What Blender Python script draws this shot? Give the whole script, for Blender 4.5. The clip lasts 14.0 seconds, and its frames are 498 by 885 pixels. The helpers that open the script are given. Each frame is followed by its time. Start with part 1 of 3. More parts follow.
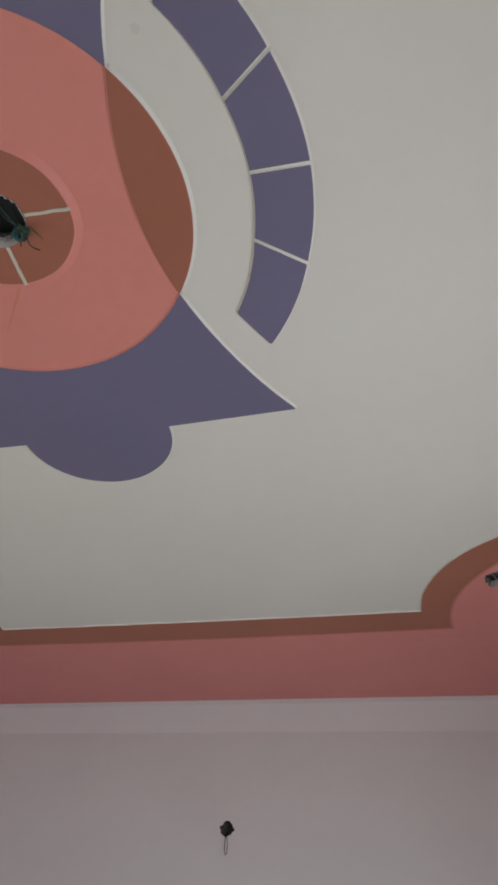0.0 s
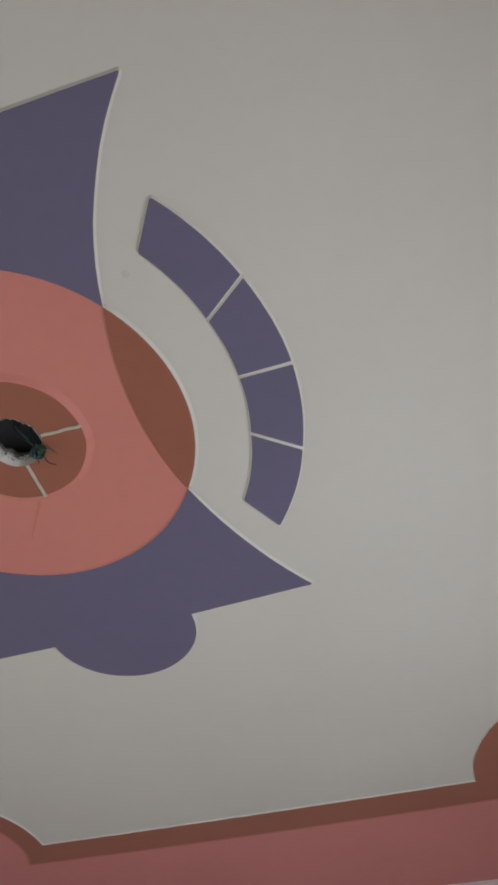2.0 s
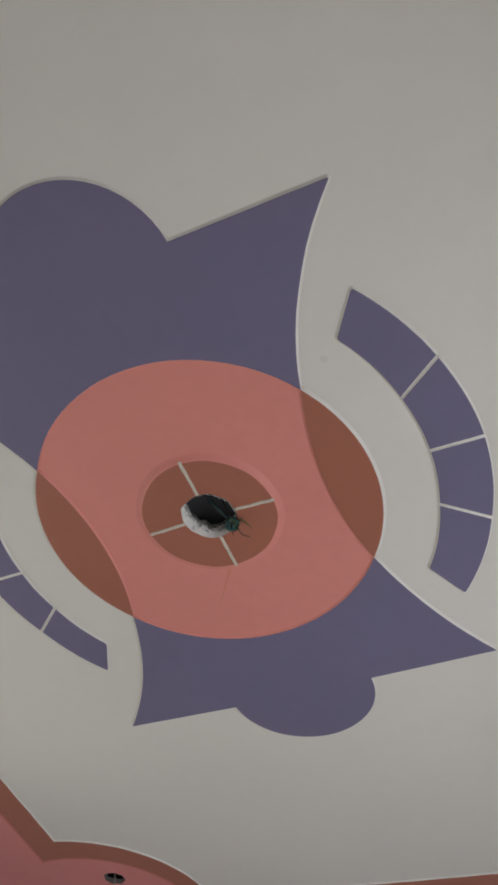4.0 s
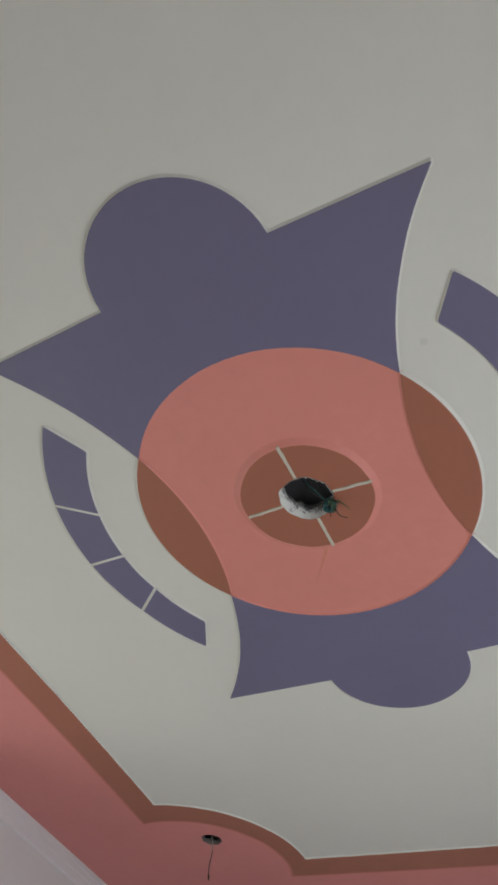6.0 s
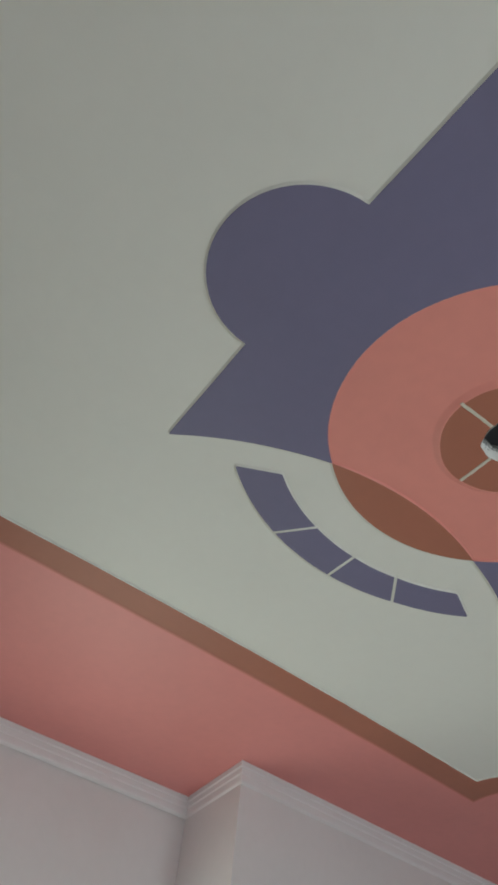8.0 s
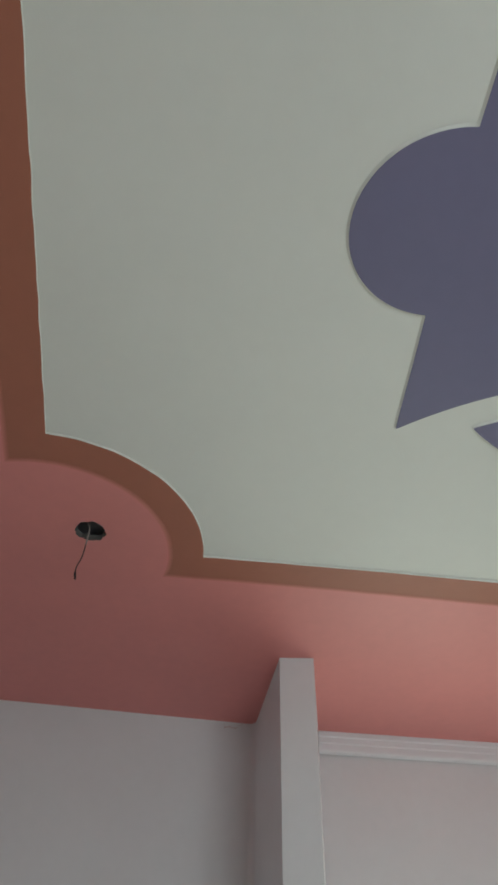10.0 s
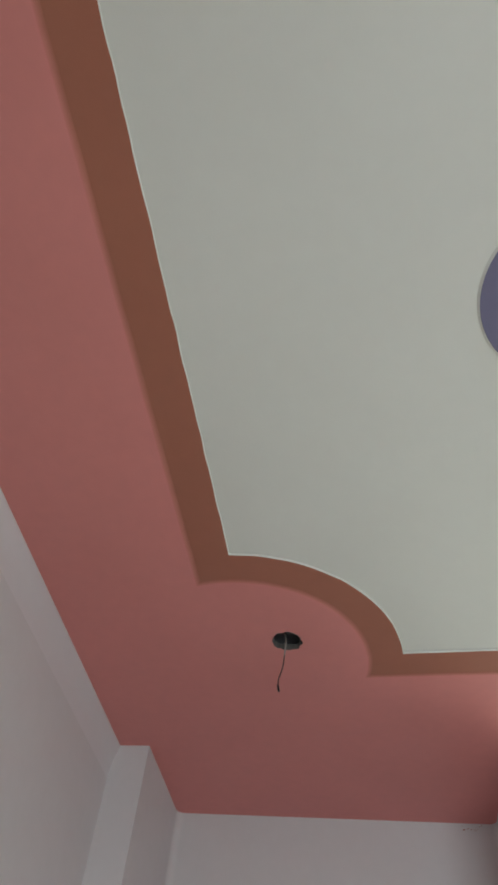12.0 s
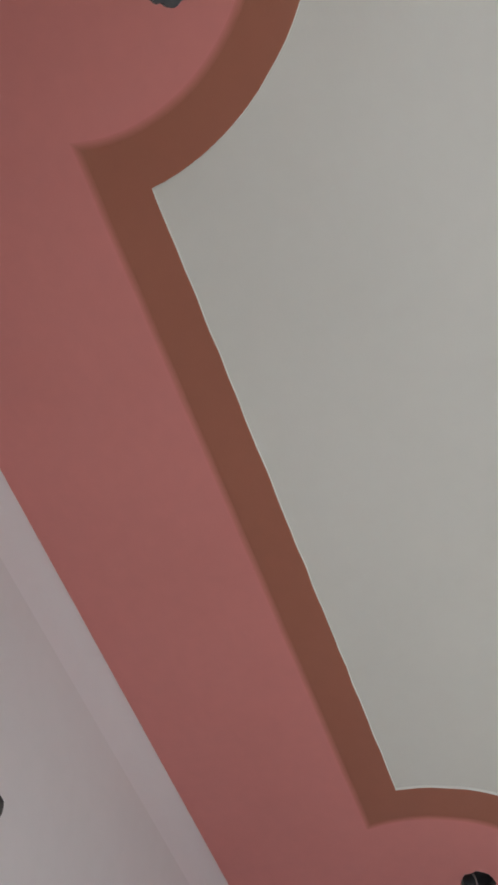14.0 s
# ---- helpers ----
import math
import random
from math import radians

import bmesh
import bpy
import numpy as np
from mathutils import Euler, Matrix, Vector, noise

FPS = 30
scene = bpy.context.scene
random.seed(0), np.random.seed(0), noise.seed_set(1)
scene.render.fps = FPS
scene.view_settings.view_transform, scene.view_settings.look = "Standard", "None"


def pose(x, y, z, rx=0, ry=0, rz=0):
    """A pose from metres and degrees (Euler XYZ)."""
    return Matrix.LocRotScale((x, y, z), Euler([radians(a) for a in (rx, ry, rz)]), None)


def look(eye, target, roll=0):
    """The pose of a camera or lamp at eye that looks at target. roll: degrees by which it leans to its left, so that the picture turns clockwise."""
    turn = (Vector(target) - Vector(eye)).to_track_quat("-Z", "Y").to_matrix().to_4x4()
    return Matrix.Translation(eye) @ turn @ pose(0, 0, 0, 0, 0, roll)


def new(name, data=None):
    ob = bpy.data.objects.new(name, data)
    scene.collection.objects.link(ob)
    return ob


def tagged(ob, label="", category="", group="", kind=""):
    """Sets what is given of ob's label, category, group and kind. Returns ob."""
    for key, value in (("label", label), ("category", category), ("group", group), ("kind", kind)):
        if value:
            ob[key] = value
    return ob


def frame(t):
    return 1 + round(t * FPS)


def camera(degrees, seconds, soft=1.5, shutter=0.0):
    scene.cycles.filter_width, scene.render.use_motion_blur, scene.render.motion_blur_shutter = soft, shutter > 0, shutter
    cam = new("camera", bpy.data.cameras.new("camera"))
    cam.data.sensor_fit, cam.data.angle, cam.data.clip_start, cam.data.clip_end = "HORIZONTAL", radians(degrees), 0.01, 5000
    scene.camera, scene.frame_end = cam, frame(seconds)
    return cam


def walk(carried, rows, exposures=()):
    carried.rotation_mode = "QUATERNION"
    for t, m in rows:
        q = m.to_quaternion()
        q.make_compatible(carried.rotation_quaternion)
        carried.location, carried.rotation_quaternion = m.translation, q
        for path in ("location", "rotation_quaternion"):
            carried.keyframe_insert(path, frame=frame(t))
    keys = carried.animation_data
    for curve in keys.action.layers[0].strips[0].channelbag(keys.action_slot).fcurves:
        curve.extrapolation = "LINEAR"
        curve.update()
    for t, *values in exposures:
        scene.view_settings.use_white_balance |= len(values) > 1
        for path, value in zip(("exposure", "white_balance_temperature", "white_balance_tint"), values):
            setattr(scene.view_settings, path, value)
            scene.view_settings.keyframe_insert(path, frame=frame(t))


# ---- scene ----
cam = camera(36.27, 14.0, soft=3.1)
PATH = [
    (0, (-1.945, 2.727, 1.569), (-1.677, 1.229, 2.866), 2.3),
    (0.3, (-1.983, 2.741, 1.564), (-1.764, 1.313, 2.947), 0.9),
    (0.5, (-1.995, 2.751, 1.566), (-1.8, 1.354, 2.985), 0.1),
    (1, (-2.007, 2.764, 1.56), (-1.816, 1.446, 3.052), -0.3),
    (1.5, (-2.019, 2.799, 1.54), (-1.785, 1.559, 3.092), -2.4),
    (2, (-2.012, 2.807, 1.532), (-1.731, 1.636, 3.129), -1.5),
    (2.2, (-2.004, 2.81, 1.526), (-1.693, 1.668, 3.138), -0.2),
    (2.5, (-1.972, 2.837, 1.529), (-1.634, 1.727, 3.158), 1.2),
    (3, (-1.921, 2.888, 1.535), (-1.517, 1.815, 3.174), 3.7),
    (3.5, (-1.886, 2.931, 1.537), (-1.417, 1.892, 3.18), 6.3),
    (4, (-1.863, 2.97, 1.533), (-1.328, 1.956, 3.172), 8.8),
    (4.2, (-1.838, 2.976, 1.513), (-1.296, 1.979, 3.16), 9.0),
    (6.3, (-1.789, 3.067, 1.532), (-1.064, 2.038, 3.086), 11.8),
    (6.5, (-1.806, 3.068, 1.521), (-1.04, 2.062, 3.071), 10.5),
    (7, (-1.797, 3.071, 1.53), (-0.918, 2.132, 3.061), 8.9),
    (7.5, (-1.815, 3.063, 1.547), (-0.823, 2.199, 3.053), 8.9),
    (8, (-1.833, 3.058, 1.555), (-0.718, 2.318, 3.042), 8.3),
    (8.5, (-1.857, 3.044, 1.543), (-0.655, 2.458, 3.03), 8.1),
    (9, (-1.9, 3.037, 1.572), (-0.594, 2.608, 3.026), 8.6),
    (9.2, (-1.9, 3.059, 1.583), (-0.577, 2.662, 3.03), 6.8),
    (11.3, (-1.954, 3.027, 1.56), (-0.586, 3.237, 3.004), 3.4),
    (11.4, (-1.977, 3.017, 1.57), (-0.624, 3.249, 3.024), 4.5),
    (11.5, (-1.956, 3.008, 1.585), (-0.627, 3.259, 3.058), 4.8),
    (12, (-1.986, 2.994, 1.582), (-0.754, 3.312, 3.125), 8.1),
    (12.5, (-2.005, 2.981, 1.575), (-0.91, 3.363, 3.204), 12.1),
    (13, (-2.041, 2.983, 1.557), (-1.064, 3.411, 3.249), 16.4),
    (13.3, (-2.064, 2.984, 1.557), (-1.221, 3.457, 3.308), 19.9),
    (13.5, (-2.07, 2.987, 1.558), (-1.267, 3.479, 3.322), 18.0),
    (13.8, (-2.069, 2.989, 1.572), (-1.292, 3.504, 3.341), 18.7),
    (14, (-2.082, 3.022, 1.579), (-1.352, 3.519, 3.374), 15.2),
]
EXPOSURES = [(0, -0.88, 7700, 19), (2, -0.94, 7700, 19), (4, -0.83, 7650, 20), (6.5, -0.75, 7500, 13), (8.5, -0.82, 7350, 7), (9, -0.80, 7300, 6), (11.5, -0.52, 7450, 8), (13, -0.41, 7400, 15), (14, -0.41, 7450, 17)]
walk(cam, [(t, look(e, g, r)) for t, e, g, r in PATH], EXPOSURES)

# ---- world, light, exposure ----
world = bpy.data.worlds.new("sky")
scene.world = world
world.use_nodes = True
wn = world.node_tree.nodes
sky = wn.new("ShaderNodeTexSky")
sky.sky_type = "NISHITA"
sky.sun_disc = False
sky.sun_elevation, sky.sun_rotation = radians(50), radians(200)
world.node_tree.links.new(sky.outputs[0], wn["Background"].inputs[0])
wn["Background"].inputs[1].default_value = 0.1

sun = new("sun", bpy.data.lights.new("sun", "SUN"))
sun.data.energy, sun.data.angle, sun.data.color = 2.5, radians(0.5), (1.0, 0.95, 0.88)
sun.matrix_world = look((0, -6, 9), (0, 0, 0))


def window_light(name, place, target, width, height, watts, colour):
    lamp = new(name, bpy.data.lights.new(name, "AREA"))
    lamp.data.shape, lamp.data.size, lamp.data.size_y = "RECTANGLE", width, height
    lamp.data.energy, lamp.data.color = watts, colour
    lamp.matrix_world = look(place, target)
    return lamp


# daylight: ground glow by the alcove window
window_light("daylight_alcove", (1.16, 1.75, 1.25), (-3, 1.75, 1.5), 0.85, 1.9, 26, (0.84, 1.0, 0.98))
# fill for walls and ceiling, from an unseen window added behind the camera
window_light("west_wall_fill", (-3.22, 1.7, 1.45), (1, 0.9, 0.4), 1.5, 1.2, 62, (0.67, 0.85, 1.0))
window_light("west_ceiling_fill", (-3.18, 1.7, 1.40), (1, 1.7, 2.8), 1.5, 1.2, 5, (1.0, 0.87, 0.74))

# ---- materials ----


def paint(name, colour, rough=0.6, mottle=0.05, bump=0.15, grain=220.0, tint=None, sheen=0.5):
    """Rolled emulsion on plaster: faint cloudy mottling, fine stipple."""
    m = bpy.data.materials.new(name)
    m.use_nodes = True
    n, l = m.node_tree.nodes, m.node_tree.links
    b = n["Principled BSDF"]
    co = n.new("ShaderNodeTexCoord")
    big, mid, fine = (n.new("ShaderNodeTexNoise") for _ in range(3))
    big.inputs["Scale"].default_value, big.inputs["Detail"].default_value = 2.2, 5
    mid.inputs["Scale"].default_value, mid.inputs["Detail"].default_value = 26, 4
    fine.inputs["Scale"].default_value, fine.inputs["Detail"].default_value = grain, 3
    for k in (big, mid, fine):
        l.new(co.outputs["Object"], k.inputs["Vector"])
    add = n.new("ShaderNodeMath")
    add.operation = "MULTIPLY_ADD"
    l.new(mid.outputs["Fac"], add.inputs[0])
    add.inputs[1].default_value = 0.4
    l.new(big.outputs["Fac"], add.inputs[2])
    ramp = n.new("ShaderNodeValToRGB")
    lo = [c * (1 - mottle) for c in colour]
    hi = [min(1.0, c * (1 + mottle)) for c in (tint or colour)]
    ramp.color_ramp.elements[0].position, ramp.color_ramp.elements[1].position = 0.45, 0.95
    ramp.color_ramp.elements[0].color, ramp.color_ramp.elements[1].color = (*lo, 1), (*hi, 1)
    l.new(add.outputs[0], ramp.inputs[0])
    l.new(ramp.outputs[0], b.inputs["Base Color"])
    b.inputs["Roughness"].default_value = rough
    b.inputs["Specular IOR Level"].default_value = sheen
    bp = n.new("ShaderNodeBump")
    bp.inputs["Strength"].default_value, bp.inputs["Distance"].default_value = bump, 0.001
    mix = n.new("ShaderNodeMath")
    mix.operation = "MULTIPLY_ADD"
    l.new(mid.outputs["Fac"], mix.inputs[0])
    mix.inputs[1].default_value = 1.5
    l.new(fine.outputs["Fac"], mix.inputs[2])
    l.new(mix.outputs[0], bp.inputs["Height"])
    l.new(bp.outputs[0], b.inputs["Normal"])
    return m


def plain(name, colour, rough=0.5, metal=0.0):
    m = bpy.data.materials.new(name)
    m.use_nodes = True
    b = m.node_tree.nodes["Principled BSDF"]
    n, l = m.node_tree.nodes, m.node_tree.links
    t = n.new("ShaderNodeTexNoise")
    t.inputs["Scale"].default_value = 60
    r = n.new("ShaderNodeValToRGB")
    r.color_ramp.elements[0].color = (*[c * 0.75 for c in colour], 1)
    r.color_ramp.elements[1].color = (*[min(1, c * 1.2) for c in colour], 1)
    l.new(t.outputs["Fac"], r.inputs[0])
    l.new(r.outputs[0], b.inputs["Base Color"])
    b.inputs["Roughness"].default_value, b.inputs["Metallic"].default_value = rough, metal
    return m


WHITE = paint("white_ceiling_emulsion", (0.785, 0.785, 0.75), mottle=0.02)
WALL = paint("white_wall_emulsion", (0.738, 0.732, 0.752), mottle=0.03)
TRIM = paint("white_moulding_paint", (0.79, 0.782, 0.812), rough=0.5, mottle=0.02)
ROSE = paint("rose_pink_emulsion", (0.77, 0.265, 0.25), rough=0.5, mottle=0.05, sheen=0.7)
PINK = paint("coral_pink_emulsion", (0.83, 0.302, 0.262), rough=0.55, mottle=0.05)
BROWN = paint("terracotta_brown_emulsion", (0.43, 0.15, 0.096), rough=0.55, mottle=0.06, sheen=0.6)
ROSE_RGB, BROWN_RGB = (0.77, 0.265, 0.25), (0.43, 0.15, 0.096)
BLENDS = [paint("thinned_paint_line", tuple(p + (q - p) * f for p, q in zip(ROSE_RGB, BROWN_RGB)), rough=0.6) for f in (0.2, 0.42, 0.64, 0.85)]
PURPLE = paint("slate_purple_emulsion", (0.182, 0.170, 0.285), rough=0.6, mottle=0.05)
SMUDGE = paint("grey_smudge", (0.725, 0.728, 0.692), rough=0.7, mottle=0.05)
FLOOR = paint("cement_floor", (0.37, 0.29, 0.215), rough=0.7, mottle=0.12, grain=60)
GROUND = paint("outside_ground", (0.22, 0.24, 0.14), rough=0.9, mottle=0.2, grain=30)
SLAB = plain("grey_concrete_slab", (0.36, 0.385, 0.43), 0.9)
CAVITY = plain("dark_cavity", (0.075, 0.08, 0.095), 0.9)
BOX = plain("black_plastic", (0.012, 0.012, 0.013), 0.45)
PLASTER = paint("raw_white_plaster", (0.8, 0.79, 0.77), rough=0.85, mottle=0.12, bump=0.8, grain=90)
CREAM = paint("cream_strip_paint", (0.66, 0.62, 0.54), rough=0.6, mottle=0.15, grain=90)
RUN = paint("brownish_paint_run", (0.77, 0.275, 0.2), rough=0.5, mottle=0.1)
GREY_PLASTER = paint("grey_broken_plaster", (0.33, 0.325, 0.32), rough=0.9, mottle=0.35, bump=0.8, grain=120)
DARK_PLASTER = paint("dark_broken_plaster", (0.13, 0.125, 0.12), rough=0.9, mottle=0.4, bump=0.8, grain=120)
TEAL = plain("teal_wire_insulation", (0.007, 0.095, 0.105), 0.4)
GREEN = plain("green_wire_insulation", (0.06, 0.13, 0.05), 0.4)
WIRE = plain("dark_wire_insulation", (0.02, 0.018, 0.018), 0.4)
PALE_WIRE = plain("pale_grey_wire_insulation", (0.35, 0.3, 0.28), 0.4)
GLASS = bpy.data.materials.new("window_glass")
GLASS.use_nodes = True
GLASS.node_tree.nodes["Principled BSDF"].inputs["Transmission Weight"].default_value = 1.0
GLASS.node_tree.nodes["Principled BSDF"].inputs["Roughness"].default_value = 0.0
FRAME = plain("white_window_frame", (0.7, 0.7, 0.7), 0.4)

# ---- mesh helpers ----


def part(name, bm, material, parent=None, label="", smooth=False):
    me = bpy.data.meshes.new(name)
    bmesh.ops.recalc_face_normals(bm, faces=bm.faces)
    bm.to_mesh(me)
    bm.free()
    if smooth:
        for f in me.polygons:
            f.use_smooth = True
    for m in (material if isinstance(material, (list, tuple)) else [material]):
        me.materials.append(m)
    ob = new(name, me)
    if parent:
        ob.parent = parent
    if label:
        tagged(ob, label)
    return ob


def prism(bm, pts, z0, z1):
    """A solid of the outline pts between two heights."""
    lo = [bm.verts.new((x, y, z0)) for x, y in pts]
    hi = [bm.verts.new((x, y, z1)) for x, y in pts]
    bm.faces.new(lo)
    bm.faces.new(hi)
    k = len(pts)
    for i in range(k):
        bm.faces.new((lo[i], lo[(i + 1) % k], hi[(i + 1) % k], hi[i]))


def box(bm, x0, x1, y0, y1, z0, z1):
    prism(bm, [(x0, y0), (x1, y0), (x1, y1), (x0, y1)], z0, z1)


def offset(pts, d):
    """A closed run of points pushed outwards by d."""
    k = len(pts)
    area = sum(pts[i][0] * pts[(i + 1) % k][1] - pts[(i + 1) % k][0] * pts[i][1] for i in range(k))
    s = 1 if area > 0 else -1
    out = []
    for i in range(k):
        a, b, c = Vector(pts[i - 1]), Vector(pts[i]), Vector(pts[(i + 1) % k])
        d1, d2 = (b - a).normalized(), (c - b).normalized()
        n1, n2 = Vector((d1.y, -d1.x)) * s, Vector((d2.y, -d2.x)) * s
        n = (n1 + n2) / max(0.5, 1 + n1.dot(n2))
        out.append(tuple(b + n * d))
    return out


def panel(bm, pts, z_face, z_back, edge=0.0015, side_index=0, cove=0.007, other=None):
    """A thin board on the ceiling: flat face below, small arris, sides that run out in a shallow cove up to z_back.
    other: material index of the sides of some of its edges, as (first, last, index)."""
    k = len(pts)
    h = z_back - z_face
    rows = [offset(pts, -edge), pts, offset(pts, cove * 0.35), offset(pts, cove)]
    levels = [z_face, z_face + edge * 0.4, z_face + h * 0.6, z_back]
    vs = [[bm.verts.new((*p, z)) for p in row] for row, z in zip(rows, levels)]
    f = bm.faces.new(vs[0])
    for r in range(3):
        for i in range(k):
            j = (i + 1) % k
            q = bm.faces.new((vs[r][i], vs[r][j], vs[r + 1][j], vs[r + 1][i]))
            q.smooth = True
            if r:
                q.material_index = other[2] if other and other[0] <= i < other[1] else side_index
    bmesh.ops.triangulate(bm, faces=[f])


def fill(bm, loops, z):
    """A flat face with holes: the first loop is the outline, the rest are holes."""
    edges, rings = [], []
    for pts in loops:
        vs = [bm.verts.new((*p, z)) for p in pts]
        rings.append(vs)
        edges += [bm.edges.new((vs[i], vs[(i + 1) % len(vs)])) for i in range(len(vs))]
    bmesh.ops.triangle_fill(bm, edges=edges, use_beauty=True)
    return rings


def circle(cx, cy, r, n=48, wob=0.0, seed=0.0):
    out = []
    for i in range(n):
        a = 2 * math.pi * i / n
        q = r * (1 + wob * noise.noise((math.cos(a) * 2 + seed, math.sin(a) * 2, seed)))
        out.append((cx + q * math.cos(a), cy + q * math.sin(a)))
    return out


def ragged_ring(cx, cy, r, seed, jag, n=72):
    """The broken outline of a hole knocked through plaster."""
    out = []
    for i in range(n):
        a = 2 * math.pi * i / n
        c, s = math.cos(a), math.sin(a)
        q = r * (1 + (0.12 + 0.75 * jag) * noise.noise((c * 2 + seed, s * 2, seed)) + jag * noise.noise((c * 6, s * 6 + seed, seed)))
        out.append((cx + q * c, cy + q * s))
    return out


def bow(p, q, sag, n=16):
    """Points from p to q along a circular arc that rises sag to the left of the way from p to q; q left out."""
    p, q = Vector(p), Vector(q)
    d = q - p
    half = d.length / 2
    left = Vector((-d.y, d.x)).normalized()
    if abs(sag) < 1e-5:
        return [tuple(p + d * i / n) for i in range(n)]
    r = (half * half + sag * sag) / (2 * abs(sag))
    s = 1 if sag > 0 else -1
    c = (p + q) / 2 - left * s * (r - abs(sag))
    a0, a1 = math.atan2(*(p - c).yx), math.atan2(*(q - c).yx)
    while s > 0 and a1 > a0:
        a1 -= 2 * math.pi
    while s < 0 and a1 < a0:
        a1 += 2 * math.pi
    return [(c.x + r * math.cos(a0 + (a1 - a0) * i / n), c.y + r * math.sin(a0 + (a1 - a0) * i / n)) for i in range(n)]


def wavy(pts, amount=0.0012, scale=9.0):
    """The uneven line of hand-cut plaster and hand-brushed paint."""
    return [(x + amount * noise.noise((x * scale, y * scale, 1.3)), y + amount * noise.noise((x * scale, y * scale, 7.9))) for x, y in pts]


def cable(name, pts, r, material, parent=None, label=""):
    cu = bpy.data.curves.new(name, "CURVE")
    cu.dimensions, cu.bevel_depth, cu.bevel_resolution, cu.use_fill_caps = "3D", r, 2, True
    sp = cu.splines.new("NURBS")
    sp.points.add(len(pts) - 1)
    sp.use_endpoint_u, sp.order_u = True, 3
    for q, p in zip(sp.points, pts):
        q.co = (*p, 1)
    tmp = bpy.data.objects.new(name, cu)
    me = bpy.data.meshes.new_from_object(tmp)
    bpy.data.objects.remove(tmp)
    me.materials.clear()
    me.materials.append(material)
    for f in me.polygons:
        f.use_smooth = True
    ob = new(name, me)
    ob.parent = parent
    if label:
        tagged(ob, label)
    return ob


# ---- room ----
Z = 3.0          # face of the border and of the raised panels
ZW = Z + 0.007   # white field, a little higher
TOP = Z + 0.03


def structure(name, bm, material, label, category):
    return tagged(part(name, bm, material), label, category, kind="structure")


bm = bmesh.new()
box(bm, -3.45, 1.45, -1.2, 4.3, -0.12, 0.0)
structure("floor", bm, FLOOR, "bare grey cement floor of the room", "floor")
bm = bmesh.new()
box(bm, -400, 400, -400, 400, -0.6, -0.4)
structure("ground", bm, GROUND, "grassy ground outside the room", "ground")



def pierced(name, p, q, depth, holes, label):
    """A wall from p to q (the room to the left of the way) with small rough holes in its face: metres along, height, radius, seed."""
    p, q = Vector(p), Vector(q)
    d = (q - p).normalized()
    n = Vector((d.y, -d.x))
    run = (q - p).length

    def to(u, h, o=0.0):
        return (p.x + d.x * u + n.x * o, p.y + d.y * u + n.y * o, h)

    b = bmesh.new()
    loops = [[(0, 0), (run, 0), (run, TOP), (0, TOP)]] + [circle(u, h, r, 22, 0.35, seed) for u, h, r, seed in holes]
    rings = fill(b, loops, 0.0)
    flat = [[tuple(v.co.xy) for v in r] for r in rings]
    for v in list(b.verts):
        v.co = to(v.co.x, v.co.y)
    back = [b.verts.new(to(u, h, depth)) for u, h in flat[0]]
    b.faces.new(back)
    for i in range(4):
        j = (i + 1) % 4
        b.faces.new((rings[0][i], rings[0][j], back[j], back[i]))
    for r, f in zip(rings[1:], flat[1:]):
        deep = [b.verts.new(to(u, h, 0.05)) for u, h in f]
        for i in range(len(r)):
            j = (i + 1) % len(r)
            b.faces.new((r[i], r[j], deep[j], deep[i])).material_index = 1
        b.faces.new(deep).material_index = 1
    return tagged(part(name, b, [WALL, DARK_PLASTER]), label, "wall", kind="structure")


pierced("wall_south", (-3.4, -0.889), (0.64, -0.764), 0.25, [(2.12, 2.435, 0.031, 2.0)], "white painted plaster wall with a rough cable hole")
bm = bmesh.new()
prism(bm, [(0.632, -1.1), (0.618, 1.232), (1.080, 1.166), (1.35, 1.152), (1.35, -1.1)], 0, TOP)
structure("wall_east", bm, WALL, "white painted wall that ends at the alcove", "wall")
bm = bmesh.new()
prism(bm, [(1.108, 2.332), (0.528, 2.476), (0.547, 2.597), (1.09, 2.601), (1.35, 2.601), (1.35, 2.332)], 0, TOP)
structure("wall_pier", bm, WALL, "narrow white plastered pier between alcove and niche", "pier")
bm = bmesh.new()
prism(bm, [(1.09, 2.601), (1.055, 3.857), (1.35, 3.857), (1.35, 2.601)], 0, TOP)
structure("wall_niche", bm, WALL, "shaded white back wall of the niche", "wall")
bm = bmesh.new()
prism(bm, [(1.055, 3.857), (0.537, 3.856), (0.537, 3.99), (0.537, 4.25), (1.35, 4.25), (1.35, 3.857)], 0, TOP)
structure("wall_northeast", bm, WALL, "short white wall section stepped out beside the niche", "wall")
pierced("wall_north", (0.537, 3.988), (-3.4, 3.986), 0.24, [(1.072, 2.545, 0.036, 5.0), (1.702, 2.49, 0.033, 9.0)], "white painted plaster wall with rough cable holes")


def corner_fillet(name, x, y, d1, d2, r, label):
    """Plaster drawn round an inside corner at x, y between walls that run off along d1 and d2."""
    p, a, c = Vector((x, y)), Vector(d1), Vector(d2)
    hub_ = p + (a + c) * r
    pts = [tuple(p - (a + c) * 0.01), tuple(p + a * r - c * 0.01)]
    pts += [tuple(hub_ - c * r * math.cos(t * math.pi / 16) - a * r * math.sin(t * math.pi / 16)) for t in range(9)]
    pts.append(tuple(p + c * r - a * 0.01))
    b = bmesh.new()
    prism(b, pts, 0, TOP)
    return tagged(part(name, b, WALL), label, "corner", kind="structure")


